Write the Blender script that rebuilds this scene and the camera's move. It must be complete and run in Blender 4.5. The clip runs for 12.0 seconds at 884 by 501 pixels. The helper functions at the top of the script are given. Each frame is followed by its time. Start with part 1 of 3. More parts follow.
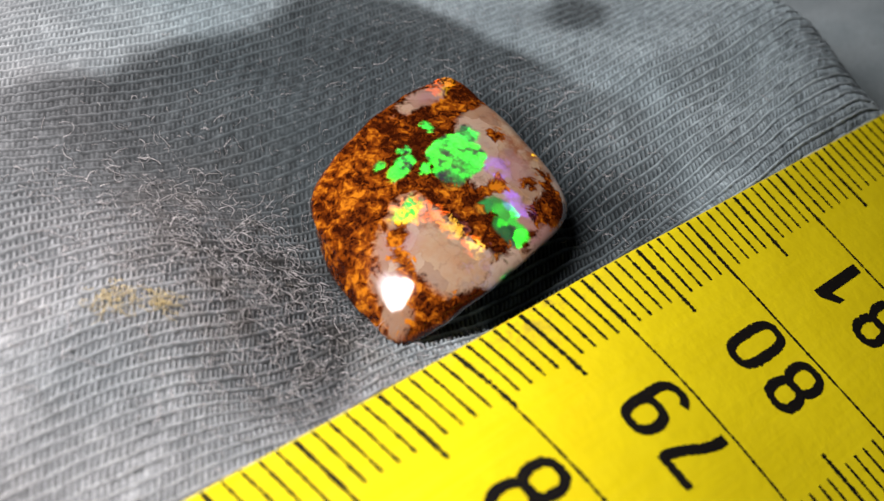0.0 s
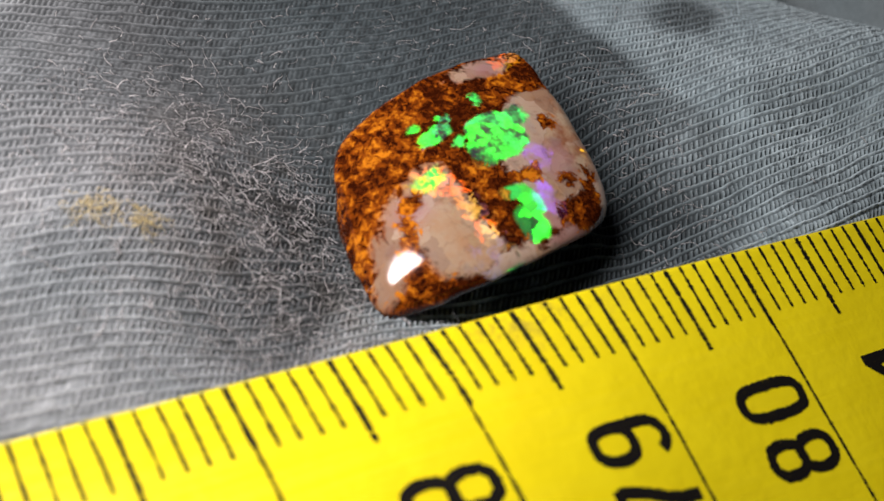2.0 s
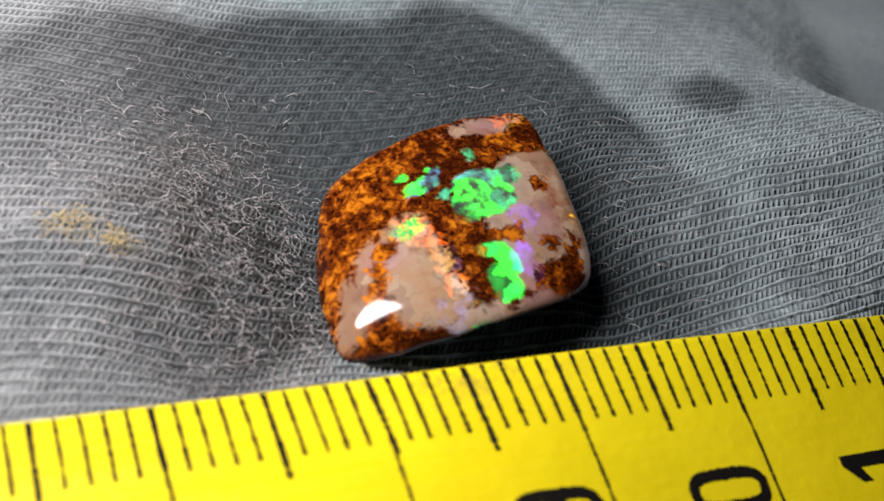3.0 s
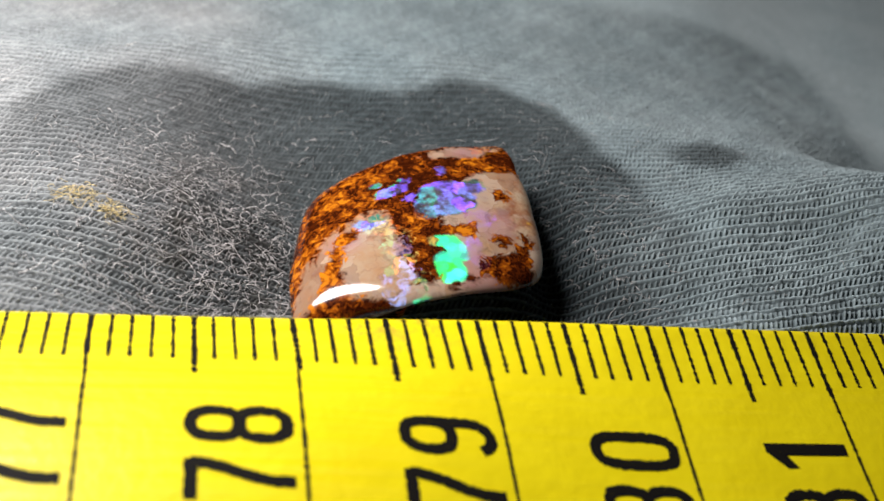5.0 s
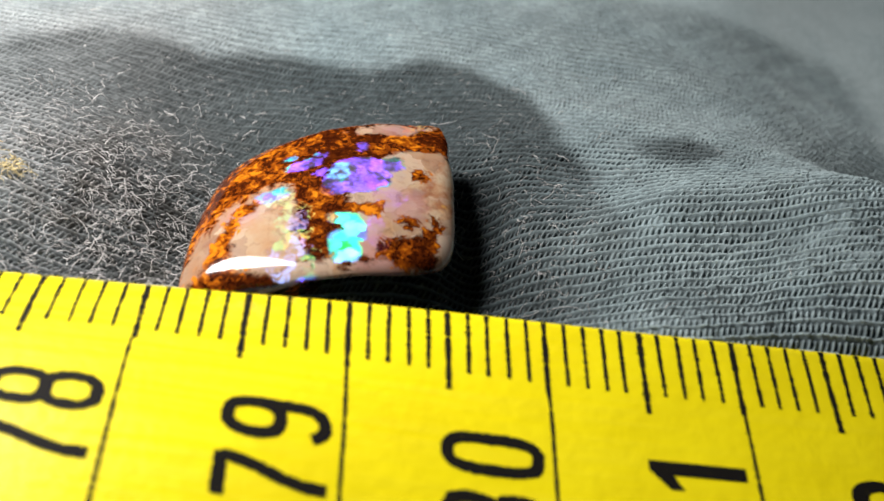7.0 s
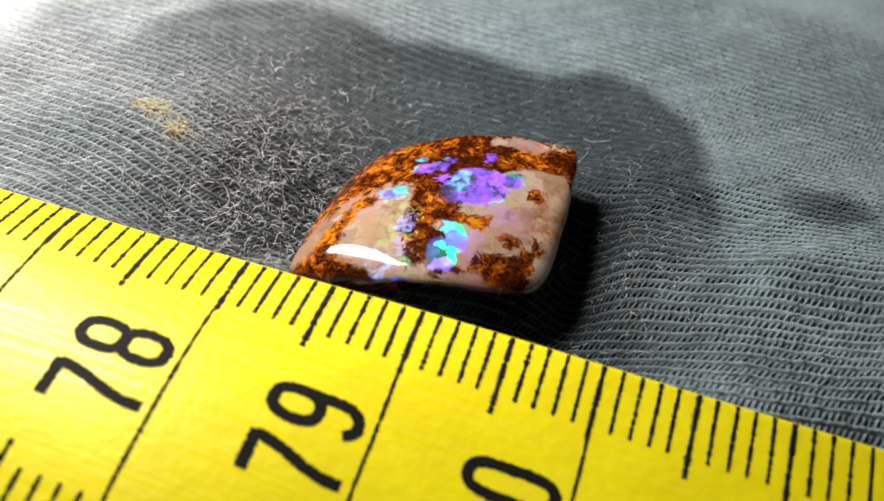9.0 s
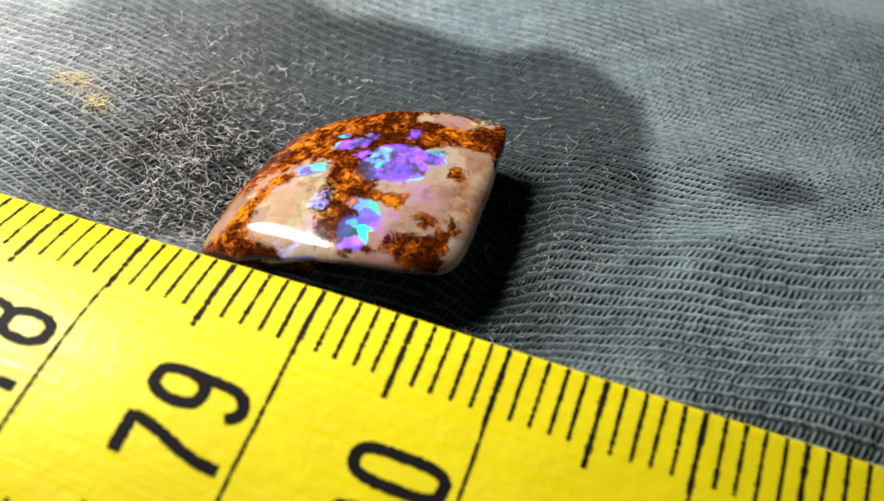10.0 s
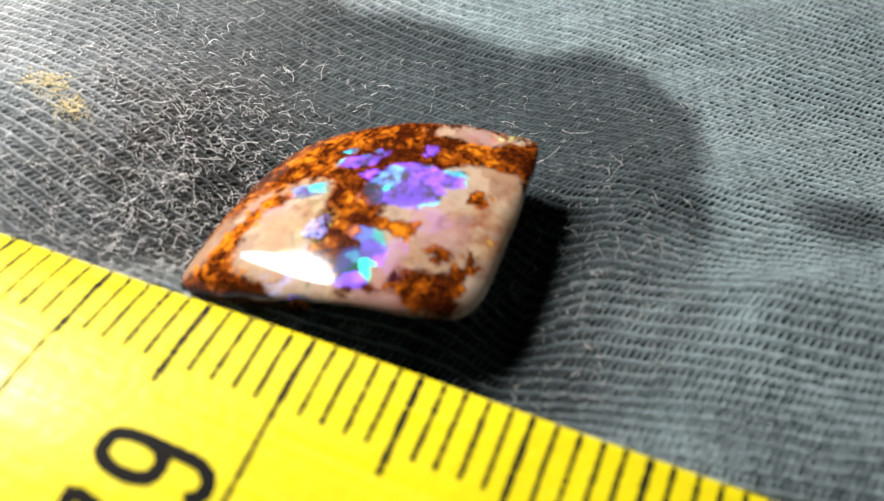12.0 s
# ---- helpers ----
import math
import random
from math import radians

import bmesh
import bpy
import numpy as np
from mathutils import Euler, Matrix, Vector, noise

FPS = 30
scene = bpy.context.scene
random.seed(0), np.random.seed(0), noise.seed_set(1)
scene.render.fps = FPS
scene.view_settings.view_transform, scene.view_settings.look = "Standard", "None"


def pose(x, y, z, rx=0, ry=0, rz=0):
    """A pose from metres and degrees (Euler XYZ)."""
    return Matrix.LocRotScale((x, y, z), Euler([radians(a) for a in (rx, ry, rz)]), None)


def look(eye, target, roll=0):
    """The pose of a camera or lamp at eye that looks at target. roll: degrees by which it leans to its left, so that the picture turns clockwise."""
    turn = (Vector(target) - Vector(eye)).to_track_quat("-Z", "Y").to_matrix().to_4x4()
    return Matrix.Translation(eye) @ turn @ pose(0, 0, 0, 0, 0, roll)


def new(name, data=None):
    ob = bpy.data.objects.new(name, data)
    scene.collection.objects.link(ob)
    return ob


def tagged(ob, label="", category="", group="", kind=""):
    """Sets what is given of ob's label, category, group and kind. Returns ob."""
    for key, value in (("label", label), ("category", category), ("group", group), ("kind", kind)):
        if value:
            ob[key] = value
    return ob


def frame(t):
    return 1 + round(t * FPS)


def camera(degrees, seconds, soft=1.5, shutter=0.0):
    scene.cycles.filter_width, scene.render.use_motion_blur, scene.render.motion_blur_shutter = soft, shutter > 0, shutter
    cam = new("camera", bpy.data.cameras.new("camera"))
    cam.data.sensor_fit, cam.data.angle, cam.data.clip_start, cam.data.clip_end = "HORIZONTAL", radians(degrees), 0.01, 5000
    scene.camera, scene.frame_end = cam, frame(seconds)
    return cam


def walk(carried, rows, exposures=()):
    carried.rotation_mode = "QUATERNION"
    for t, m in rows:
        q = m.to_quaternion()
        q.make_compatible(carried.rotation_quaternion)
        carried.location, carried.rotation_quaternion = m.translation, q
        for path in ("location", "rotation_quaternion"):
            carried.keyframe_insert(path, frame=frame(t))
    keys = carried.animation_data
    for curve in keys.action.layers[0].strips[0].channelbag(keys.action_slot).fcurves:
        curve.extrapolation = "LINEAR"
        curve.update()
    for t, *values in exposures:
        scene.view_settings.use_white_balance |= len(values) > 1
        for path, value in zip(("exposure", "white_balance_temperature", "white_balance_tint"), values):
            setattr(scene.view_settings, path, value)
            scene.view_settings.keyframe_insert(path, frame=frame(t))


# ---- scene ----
# Everything is laid out in centimetres (x along the tape from its 79 mark, y away from it) and scaled to metres.
CM = 0.01
cam = camera(42.11, 12.0)
cam.data.dof.use_dof = True
cam.data.dof.focus_distance = 0.070
cam.data.dof.aperture_fstop = 48
PATH = [
    (0, (-4.3857, -2.1946, 4.2734), (-1.3621, -0.0099, 0.9440), 17.47),
    (0.5, (-4.3359, -2.3105, 4.3910), (-1.4407, -0.0649, 0.9889), 18.20),
    (1, (-4.1924, -2.5439, 4.4377), (-1.4464, -0.1771, 0.9942), 19.61),
    (1.5, (-3.9613, -2.5300, 4.2441), (-1.3521, -0.0510, 0.7732), 21.04),
    (2, (-3.5156, -2.5387, 4.1626), (-1.0676, 0.0219, 0.6341), 21.84),
    (2.5, (-3.2441, -2.6940, 4.2649), (-0.9668, -0.0414, 0.6904), 21.98),
    (2.7, (-3.0702, -2.7174, 4.2877), (-0.8803, 0.0433, 0.7405), 22.00),
    (4.3, (-2.1536, -4.3825, 3.8693), (-0.6815, -0.6137, 0.9318), 15.14),
    (4.5, (-1.9935, -4.4625, 3.8327), (-0.5903, -0.6450, 0.9246), 14.46),
    (5, (-1.6837, -4.6597, 3.8703), (-0.4913, -0.7201, 1.0318), 12.42),
    (5.5, (-1.4915, -4.7377, 3.7885), (-0.5274, -0.7081, 0.9898), 10.40),
    (6, (-1.2128, -4.6676, 3.8279), (-0.3658, -0.6071, 1.0359), 10.66),
    (6.5, (-0.6382, -4.5008, 3.6035), (0.0346, -0.4444, 0.7587), 10.12),
    (6.7, (-0.4883, -4.5368, 3.6142), (0.1670, -0.4833, 0.7611), 10.59),
    (8.3, (0.5519, -4.4306, 4.1468), (0.4498, -0.5886, 0.9486), 10.81),
    (8.5, (0.4827, -4.2803, 4.1224), (0.2388, -0.4576, 0.9087), 10.40),
    (9, (0.7136, -4.3643, 4.2791), (0.1319, -0.6100, 1.0285), 10.61),
    (9.5, (0.8668, -3.8654, 3.9717), (0.2263, -0.1881, 0.6449), 10.29),
    (10, (1.3554, -4.0227, 4.1939), (0.6366, -0.3511, 0.8769), 9.55),
    (10.5, (1.5783, -4.5663, 4.7961), (0.7973, -0.8720, 1.5187), 8.76),
    (11, (1.1616, -3.8219, 4.2972), (0.3405, -0.1320, 1.0245), 8.74),
    (11.5, (1.1061, -3.2922, 3.8190), (0.2853, 0.3668, 0.5118), 8.80),
    (12, (1.2865, -3.1466, 3.7227), (0.3849, 0.4510, 0.3694), 8.67),
]
EXPOSURE = [(0.0, -0.55, 6500, 21), (1.5, -0.65, 6500, 21), (2.7, -0.58, 6500, 21), (4.5, -0.29, 6500, 16), (5.5, -0.26, 6500, 16), (6.0, -0.20, 6500, 15), (6.5, 0.02, 6500, 13), (8.5, 0.16, 6500, 11),
            (9.0, -0.10, 6500, 11), (9.5, 0.10, 6500, 11), (10.0, 0.10, 6500, 11), (10.5, 0.03, 6500, 11), (11.0, 0.0, 6500, 11), (12.0, 0.34, 6500, 12)]
walk(cam, [(t, look(Vector(eye) * CM, Vector(target) * CM, roll)) for t, eye, target, roll in PATH], EXPOSURE)

# ---- light: one small lamp close by on the far side, dim room light ----
world = bpy.data.worlds.new("room_light")
scene.world = world
world.use_nodes = True
world.node_tree.nodes["Background"].inputs["Color"].default_value = (0.80, 0.90, 1.0, 1)
world.node_tree.nodes["Background"].inputs["Strength"].default_value = 0.0025
lamp_data = bpy.data.lights.new("desk_lamp_light", "AREA")
lamp_data.shape, lamp_data.size, lamp_data.size_y = "ELLIPSE", 0.044, 0.016
lamp_data.energy = 0.110
lamp_data.color = (1.0, 0.97, 0.93)
lamp_ob = new("desk_lamp_light", lamp_data)
LAMP = Vector((-4.35, 1.88, 4.50))
lamp_ob.matrix_world = look(LAMP * CM, Vector((-1.1, 1.0, 0)) * CM, 90)


# ---- material helpers ----
def material(name):
    m = bpy.data.materials.new(name)
    m.use_nodes = True
    nt = m.node_tree
    return m, nt, nt.nodes["Principled BSDF"]


def node(nt, kind, **values):
    n = nt.nodes.new(kind)
    for key, v in values.items():
        n.inputs[key.replace("_", " ")].default_value = v
    return n


def coords(nt):
    return nt.nodes.new("ShaderNodeTexCoord").outputs["Object"]


def tex_noise(nt, scale, detail=4.0, rough=0.6, vector=None, twist=0.0):
    n = node(nt, "ShaderNodeTexNoise", Scale=scale, Detail=detail, Roughness=rough, Distortion=twist)
    nt.links.new(vector or coords(nt), n.inputs["Vector"])
    return n.outputs["Fac"]


def calc(nt, op, a, b=None, c=None, clamp=False):
    n = nt.nodes.new("ShaderNodeMath")
    n.operation, n.use_clamp = op, clamp
    for slot, v in zip(n.inputs, (a, b, c)):
        if v is None:
            continue
        if isinstance(v, (int, float)):
            slot.default_value = v
        else:
            nt.links.new(v, slot)
    return n.outputs[0]


def spread(nt, v, lo, hi, to_lo=0.0, to_hi=1.0):
    n = nt.nodes.new("ShaderNodeMapRange")
    n.interpolation_type = "SMOOTHSTEP"
    for key, value in (("From Min", lo), ("From Max", hi), ("To Min", to_lo), ("To Max", to_hi)):
        n.inputs[key].default_value = value
    nt.links.new(v, n.inputs["Value"])
    return n.outputs["Result"]


def blend(nt, fac, a, b, mode="MIX"):
    n = nt.nodes.new("ShaderNodeMix")
    n.data_type, n.blend_type = "RGBA", mode
    for slot, v in ((n.inputs["Factor"], fac), (n.inputs["A"], a), (n.inputs["B"], b)):
        if isinstance(v, (int, float)):
            slot.default_value = v
        elif isinstance(v, tuple):
            slot.default_value = (*v, 1)
        else:
            nt.links.new(v, slot)
    return n.outputs["Result"]


def attribute(nt, name):
    n = nt.nodes.new("ShaderNodeAttribute")
    n.attribute_name = name
    return n.outputs["Fac"]


def relief(nt, height, strength, distance, normal=None):
    n = node(nt, "ShaderNodeBump", Strength=strength, Distance=distance)
    nt.links.new(height, n.inputs["Height"])
    if normal:
        nt.links.new(normal, n.inputs["Normal"])
    return n.outputs["Normal"]


# ---- materials ----
def cloth_material():
    m, nt, bsdf = material("grey_jersey_knit")
    damp = attribute(nt, "damp")
    grime = attribute(nt, "grime")
    blot = tex_noise(nt, 160, 4, 0.6)
    fine = tex_noise(nt, 2600, 3, 0.7)
    yarn_height = attribute(nt, "yarn")
    col = blend(nt, spread(nt, blot, 0.3, 0.7), (0.420, 0.530, 0.555), (0.500, 0.610, 0.630))
    col = blend(nt, spread(nt, fine, 0.3, 0.75), blend(nt, 1.0, col, (0.72, 0.72, 0.72), "MULTIPLY"), col)
    # shade between the yarns, painted into the colour where the knit is low
    col = blend(nt, spread(nt, yarn_height, 0.05, 0.80), blend(nt, 1.0, col, (0.30, 0.315, 0.32), "MULTIPLY"), col)
    wet = calc(nt, "MULTIPLY", spread(nt, calc(nt, "ADD", damp, calc(nt, "MULTIPLY_ADD", blot, 0.3, -0.15)), -0.22, 0.20), attribute(nt, "damp_strength"))
    col = blend(nt, calc(nt, "MULTIPLY", wet, 0.9), col, blend(nt, 1.0, col, (0.245, 0.255, 0.26), "MULTIPLY"))
    # deeper painted shade in the yarn gaps inside the damp patch
    wet_gap_shade = calc(nt, "MULTIPLY", wet, spread(nt, yarn_height, 0.10, 0.60, 0.75, 0.0))
    col = blend(nt, wet_gap_shade, col, blend(nt, 1.0, col, (0.28, 0.28, 0.28), "MULTIPLY"))
    dirt = calc(nt, "MULTIPLY", grime, spread(nt, tex_noise(nt, 420, 5, 0.65), 0.35, 0.7))
    col = blend(nt, dirt, col, blend(nt, 1.0, col, (0.72, 0.63, 0.56), "MULTIPLY"))
    col = blend(nt, attribute(nt, "warm_tint"), col, blend(nt, 1.0, col, (1.20, 1.0, 0.96), "MULTIPLY"))
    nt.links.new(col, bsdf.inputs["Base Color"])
    bsdf.inputs["Roughness"].default_value = 0.92
    bsdf.inputs["Diffuse Roughness"].default_value = 1.0
    bsdf.inputs["Specular IOR Level"].default_value = 0.15
    bsdf.inputs["Sheen Weight"].default_value = 0.12
    nt.links.new(relief(nt, fine, 0.6, 0.00012), bsdf.inputs["Normal"])
    return m


def fibre_material(name, low, high):
    m, nt, bsdf = material(name)
    isle = nt.nodes.new("ShaderNodeNewGeometry").outputs["Random Per Island"]
    nt.links.new(blend(nt, isle, low, high), bsdf.inputs["Base Color"])
    bsdf.inputs["Roughness"].default_value = 0.75
    bsdf.inputs["Specular IOR Level"].default_value = 0.25
    return m


def tape_material():
    m, nt, bsdf = material("yellow_tape")
    stretch = nt.nodes.new("ShaderNodeMapping")
    stretch.inputs["Scale"].default_value = (60, 2600, 60)
    nt.links.new(coords(nt), stretch.inputs["Vector"])
    streak = tex_noise(nt, 1.0, 4, 0.65, stretch.outputs["Vector"])
    mottle = tex_noise(nt, 220, 4, 0.6)
    col = blend(nt, spread(nt, mottle, 0.3, 0.75), (0.83, 0.69, 0.004), (0.91, 0.77, 0.006))
    smear = calc(nt, "MULTIPLY", attribute(nt, "grime"), spread(nt, tex_noise(nt, 900, 5, 0.7), 0.45, 0.7))
    col = blend(nt, calc(nt, "MULTIPLY", smear, 0.6), col, (0.36, 0.24, 0.05))
    nt.links.new(col, bsdf.inputs["Base Color"])
    nt.links.new(spread(nt, streak, 0.30, 0.70, 0.28, 0.52), bsdf.inputs["Roughness"])
    bsdf.inputs["Specular IOR Level"].default_value = 0.28
    h = calc(nt, "ADD", calc(nt, "MULTIPLY", streak, 0.6), tex_noise(nt, 1500, 2, 0.5))
    nt.links.new(relief(nt, h, 0.45, 0.00008), bsdf.inputs["Normal"])
    return m


def ink_material():
    m, nt, bsdf = material("black_printing_ink")
    n = tex_noise(nt, 3800, 3, 0.7)
    nt.links.new(blend(nt, spread(nt, n, 0.62, 0.8), (0.010, 0.009, 0.008), (0.10, 0.08, 0.01)), bsdf.inputs["Base Color"])
    bsdf.inputs["Specular IOR Level"].default_value = 0.06
    bsdf.inputs["Roughness"].default_value = 0.6
    nt.links.new(relief(nt, n, 0.3, 0.00005), bsdf.inputs["Normal"])
    return m


def opal_material():
    m, nt, bsdf = material("boulder_opal")
    out = nt.nodes["Material Output"]
    big = tex_noise(nt, 330, 5, 0.62)
    mid = tex_noise(nt, 700, 5, 0.6, None, 1.4)
    fine = tex_noise(nt, 2000, 4, 0.6, None, 1.0)

    def region(name, soft=0.10, wobble=0.55, source=None):
        v = calc(nt, "MULTIPLY_ADD", calc(nt, "SUBTRACT", source or mid, 0.5), wobble * 2.4, attribute(nt, name))
        v = calc(nt, "MULTIPLY_ADD", calc(nt, "SUBTRACT", fine, 0.5), wobble * 0.6, v)
        return spread(nt, v, -soft, soft)

    # ironstone: dark chocolate with rusty orange flecks
    rust = calc(nt, "ADD", attribute(nt, "rust"), calc(nt, "MULTIPLY_ADD", mid, 1.5, -0.75))
    rust = calc(nt, "ADD", rust, calc(nt, "MULTIPLY_ADD", fine, 1.5, -0.75))
    deep = blend(nt, spread(nt, tex_noise(nt, 3200, 3, 0.6, None, 0.8), 0.40, 0.68), (0.026, 0.0042, 0.0010), (0.075, 0.014, 0.0020))
    iron = blend(nt, spread(nt, rust, -0.10, 0.16), deep, (0.20, 0.042, 0.003))
    iron = blend(nt, spread(nt, rust, 0.12, 0.42), iron, (0.56, 0.180, 0.008))
    # milky potch with faint cracks and tints
    tint = tex_noise(nt, 420, 4, 0.6)
    milk = blend(nt, spread(nt, tint, 0.3, 0.7), (0.36, 0.21, 0.115), (0.39, 0.295, 0.20))
    milk = blend(nt, spread(nt, tex_noise(nt, 1100, 4, 0.6, None, 1.2), 0.58, 0.74, 0.0, 0.55), milk, (0.37, 0.29, 0.235))
    milk = blend(nt, spread(nt, big, 0.52, 0.68), milk, (0.24, 0.095, 0.045))
    milk = blend(nt, spread(nt, tex_noise(nt, 650, 3, 0.55), 0.52, 0.68, 0.0, 0.4), milk, (0.25, 0.215, 0.21))
    crack = node(nt, "ShaderNodeTexVoronoi", Scale=420.0)
    crack.feature = "DISTANCE_TO_EDGE"
    bend = nt.nodes.new("ShaderNodeVectorMath")
    bend.operation = "MULTIPLY_ADD"
    swirl = node(nt, "ShaderNodeTexNoise", Scale=500.0, Detail=3.0)
    nt.links.new(coords(nt), swirl.inputs["Vector"])
    nt.links.new(swirl.outputs["Color"], bend.inputs[0])
    bend.inputs[1].default_value = (0.0035, 0.0035, 0.0035)
    nt.links.new(coords(nt), bend.inputs[2])
    nt.links.new(bend.outputs[0], crack.inputs["Vector"])
    grains = node(nt, "ShaderNodeTexVoronoi", Scale=420.0)
    nt.links.new(bend.outputs[0], grains.inputs["Vector"])
    grain_tone = nt.nodes.new("ShaderNodeSeparateColor")
    nt.links.new(grains.outputs["Color"], grain_tone.inputs[0])
    milk = blend(nt, spread(nt, grain_tone.outputs[0], 0.45, 0.95, 0.0, 0.65), milk, (0.43, 0.34, 0.265))
    milk = blend(nt, spread(nt, grain_tone.outputs[1], 0.55, 0.95, 0.0, 0.60), milk, (0.21, 0.115, 0.075))
    milk = blend(nt, spread(nt, crack.outputs["Distance"], 0.0, 0.014, 0.35, 0.0), milk, (0.16, 0.09, 0.06))
    milk = blend(nt, calc(nt, "MULTIPLY", region("blush", 0.5, 0.5), 0.55), milk, (0.36, 0.185, 0.20))
    veil = spread(nt, tex_noise(nt, 900, 4, 0.6, None, 0.8), 0.25, 0.50, 0.62, 1.0)
    clear = calc(nt, "MULTIPLY", region("milk", 0.17, 0.62), veil)
    colour = blend(nt, clear, iron, milk)
    blotch = region("blotch", 0.10, 0.8)
    colour = blend(nt, blotch, colour, iron)
    bare = calc(nt, "SUBTRACT", 1.0, calc(nt, "MULTIPLY", blotch, 0.9))
    fire = calc(nt, "MULTIPLY", region("fire", 0.11, 0.38), bare)
    vein = calc(nt, "MULTIPLY", region("vein", 0.11, 0.22), bare)
    colour = blend(nt, calc(nt, "MULTIPLY", calc(nt, "MAXIMUM", fire, vein), 0.88), colour, (0.035, 0.038, 0.05))
    nt.links.new(colour, bsdf.inputs["Base Color"])
    bsdf.inputs["Roughness"].default_value = 0.10
    bsdf.inputs["Specular IOR Level"].default_value = 0.5
    nt.links.new(calc(nt, "MULTIPLY", clear, 0.4), bsdf.inputs["Subsurface Weight"])
    bsdf.inputs["Subsurface Radius"].default_value = (1.0, 0.55, 0.40)
    bsdf.inputs["Subsurface Scale"].default_value = 0.0006
    nt.links.new(relief(nt, fine, 0.06, 0.00005), bsdf.inputs["Normal"])

    # play of colour: stacked platelets, each family mirroring its own hue towards its own side
    cells = node(nt, "ShaderNodeTexVoronoi", Scale=800.0, Randomness=1.0)
    ripple = nt.nodes.new("ShaderNodeVectorMath")
    ripple.operation = "MULTIPLY_ADD"
    swirl_fine = node(nt, "ShaderNodeTexNoise", Scale=1500.0, Detail=4.0)
    nt.links.new(coords(nt), swirl_fine.inputs["Vector"])
    nt.links.new(swirl_fine.outputs["Color"], ripple.inputs[0])
    ripple.inputs[1].default_value = (0.0009, 0.0009, 0.0009)
    nt.links.new(coords(nt), ripple.inputs[2])
    nt.links.new(ripple.outputs[0], cells.inputs["Vector"])
    jitter = nt.nodes.new("ShaderNodeVectorMath")
    jitter.operation = "MULTIPLY_ADD"
    nt.links.new(cells.outputs["Color"], jitter.inputs[0])
    jitter.inputs[1].default_value = (0.24, 0.24, 0.24)
    jitter.inputs[2].default_value = (-0.12, -0.12, -0.12)

    def platelets(hue, way, rough):
        add = nt.nodes.new("ShaderNodeVectorMath")
        nt.links.new(jitter.outputs[0], add.inputs[0])
        add.inputs[1].default_value = Vector(way).normalized()
        unit = nt.nodes.new("ShaderNodeVectorMath")
        unit.operation = "NORMALIZE"
        nt.links.new(add.outputs[0], unit.inputs[0])
        g = node(nt, "ShaderNodeBsdfGlossy", Roughness=rough)
        if isinstance(hue, tuple):
            g.inputs["Color"].default_value = (*hue, 1)
        else:
            nt.links.new(hue, g.inputs["Color"])
        nt.links.new(unit.outputs[0], g.inputs["Normal"])
        return g.outputs[0]

    def layer(below, fac, shader):
        mix = nt.nodes.new("ShaderNodeMixShader")
        nt.links.new(fac, mix.inputs[0])
        nt.links.new(below, mix.inputs[1])
        nt.links.new(shader, mix.inputs[2])
        return mix.outputs[0]

    spark = spread(nt, tex_noise(nt, 1300, 3, 0.6), 0.33, 0.58)
    cell_tone = nt.nodes.new("ShaderNodeSeparateColor")
    nt.links.new(cells.outputs["Color"], cell_tone.inputs[0])
    warm_hue = blend(nt, spread(nt, cell_tone.outputs[1], 0.3, 0.7), (1.0, 0.13, 0.004), (0.85, 0.50, 0.006))
    violet_hue = blend(nt, spread(nt, cell_tone.outputs[0], 0.50, 0.95), (0.20, 0.035, 1.0), (0.0, 0.50, 0.62))
    teal_hue = blend(nt, spread(nt, cell_tone.outputs[1], 0.4, 0.7), (0.10, 0.55, 0.20), (0.20, 0.36, 0.95))
    green_hue = blend(nt, spread(nt, cell_tone.outputs[2], 0.5, 0.9), (0.0, 0.95, 0.008), (0.0, 0.85, 0.07))
    seam = node(nt, "ShaderNodeTexVoronoi", Scale=1500.0)
    seam.feature = "DISTANCE_TO_EDGE"
    nt.links.new(ripple.outputs[0], seam.inputs["Vector"])
    spark = calc(nt, "MULTIPLY", spark, spread(nt, seam.outputs["Distance"], 0.0, 0.07, 0.65, 1.0))
    glow = spread(nt, tex_noise(nt, 1000, 3, 0.55, None, 0.6), 0.34, 0.66, 0.6, 1.4)
    spark = calc(nt, "MULTIPLY", spark, glow)
    patchy = calc(nt, "MULTIPLY", spark, spread(nt, tex_noise(nt, 620, 3, 0.6), 0.30, 0.44, 0.50, 1.0))
    strength, low = calc(nt, "MULTIPLY", fire, patchy), calc(nt, "MULTIPLY", vein, calc(nt, "MAXIMUM", patchy, 0.7))
    top = bsdf.outputs[0]
    top = layer(top, calc(nt, "MULTIPLY", strength, 0.15), platelets(green_hue, (-0.65, -0.18, 0.74), 0.29))
    top = layer(top, calc(nt, "MULTIPLY", strength, 0.12), platelets(violet_hue, (-0.38, -0.40, 0.84), 0.31))
    top = layer(top, calc(nt, "MULTIPLY", low, 0.12), platelets(green_hue, (-0.66, -0.20, 0.72), 0.25))
    top = layer(top, calc(nt, "MULTIPLY", low, 0.11), platelets((0.0, 0.75, 0.30), (-0.50, -0.38, 0.78), 0.25))
    top = layer(top, calc(nt, "MULTIPLY", low, 0.10), platelets(violet_hue, (-0.26, -0.42, 0.87), 0.28))
    warm = calc(nt, "MULTIPLY", calc(nt, "MULTIPLY", region("warm", 0.08, 0.6), spread(nt, fine, 0.42, 0.58)), 0.16)
    top = layer(top, warm, platelets(warm_hue, (-0.68, -0.15, 0.72), 0.40))
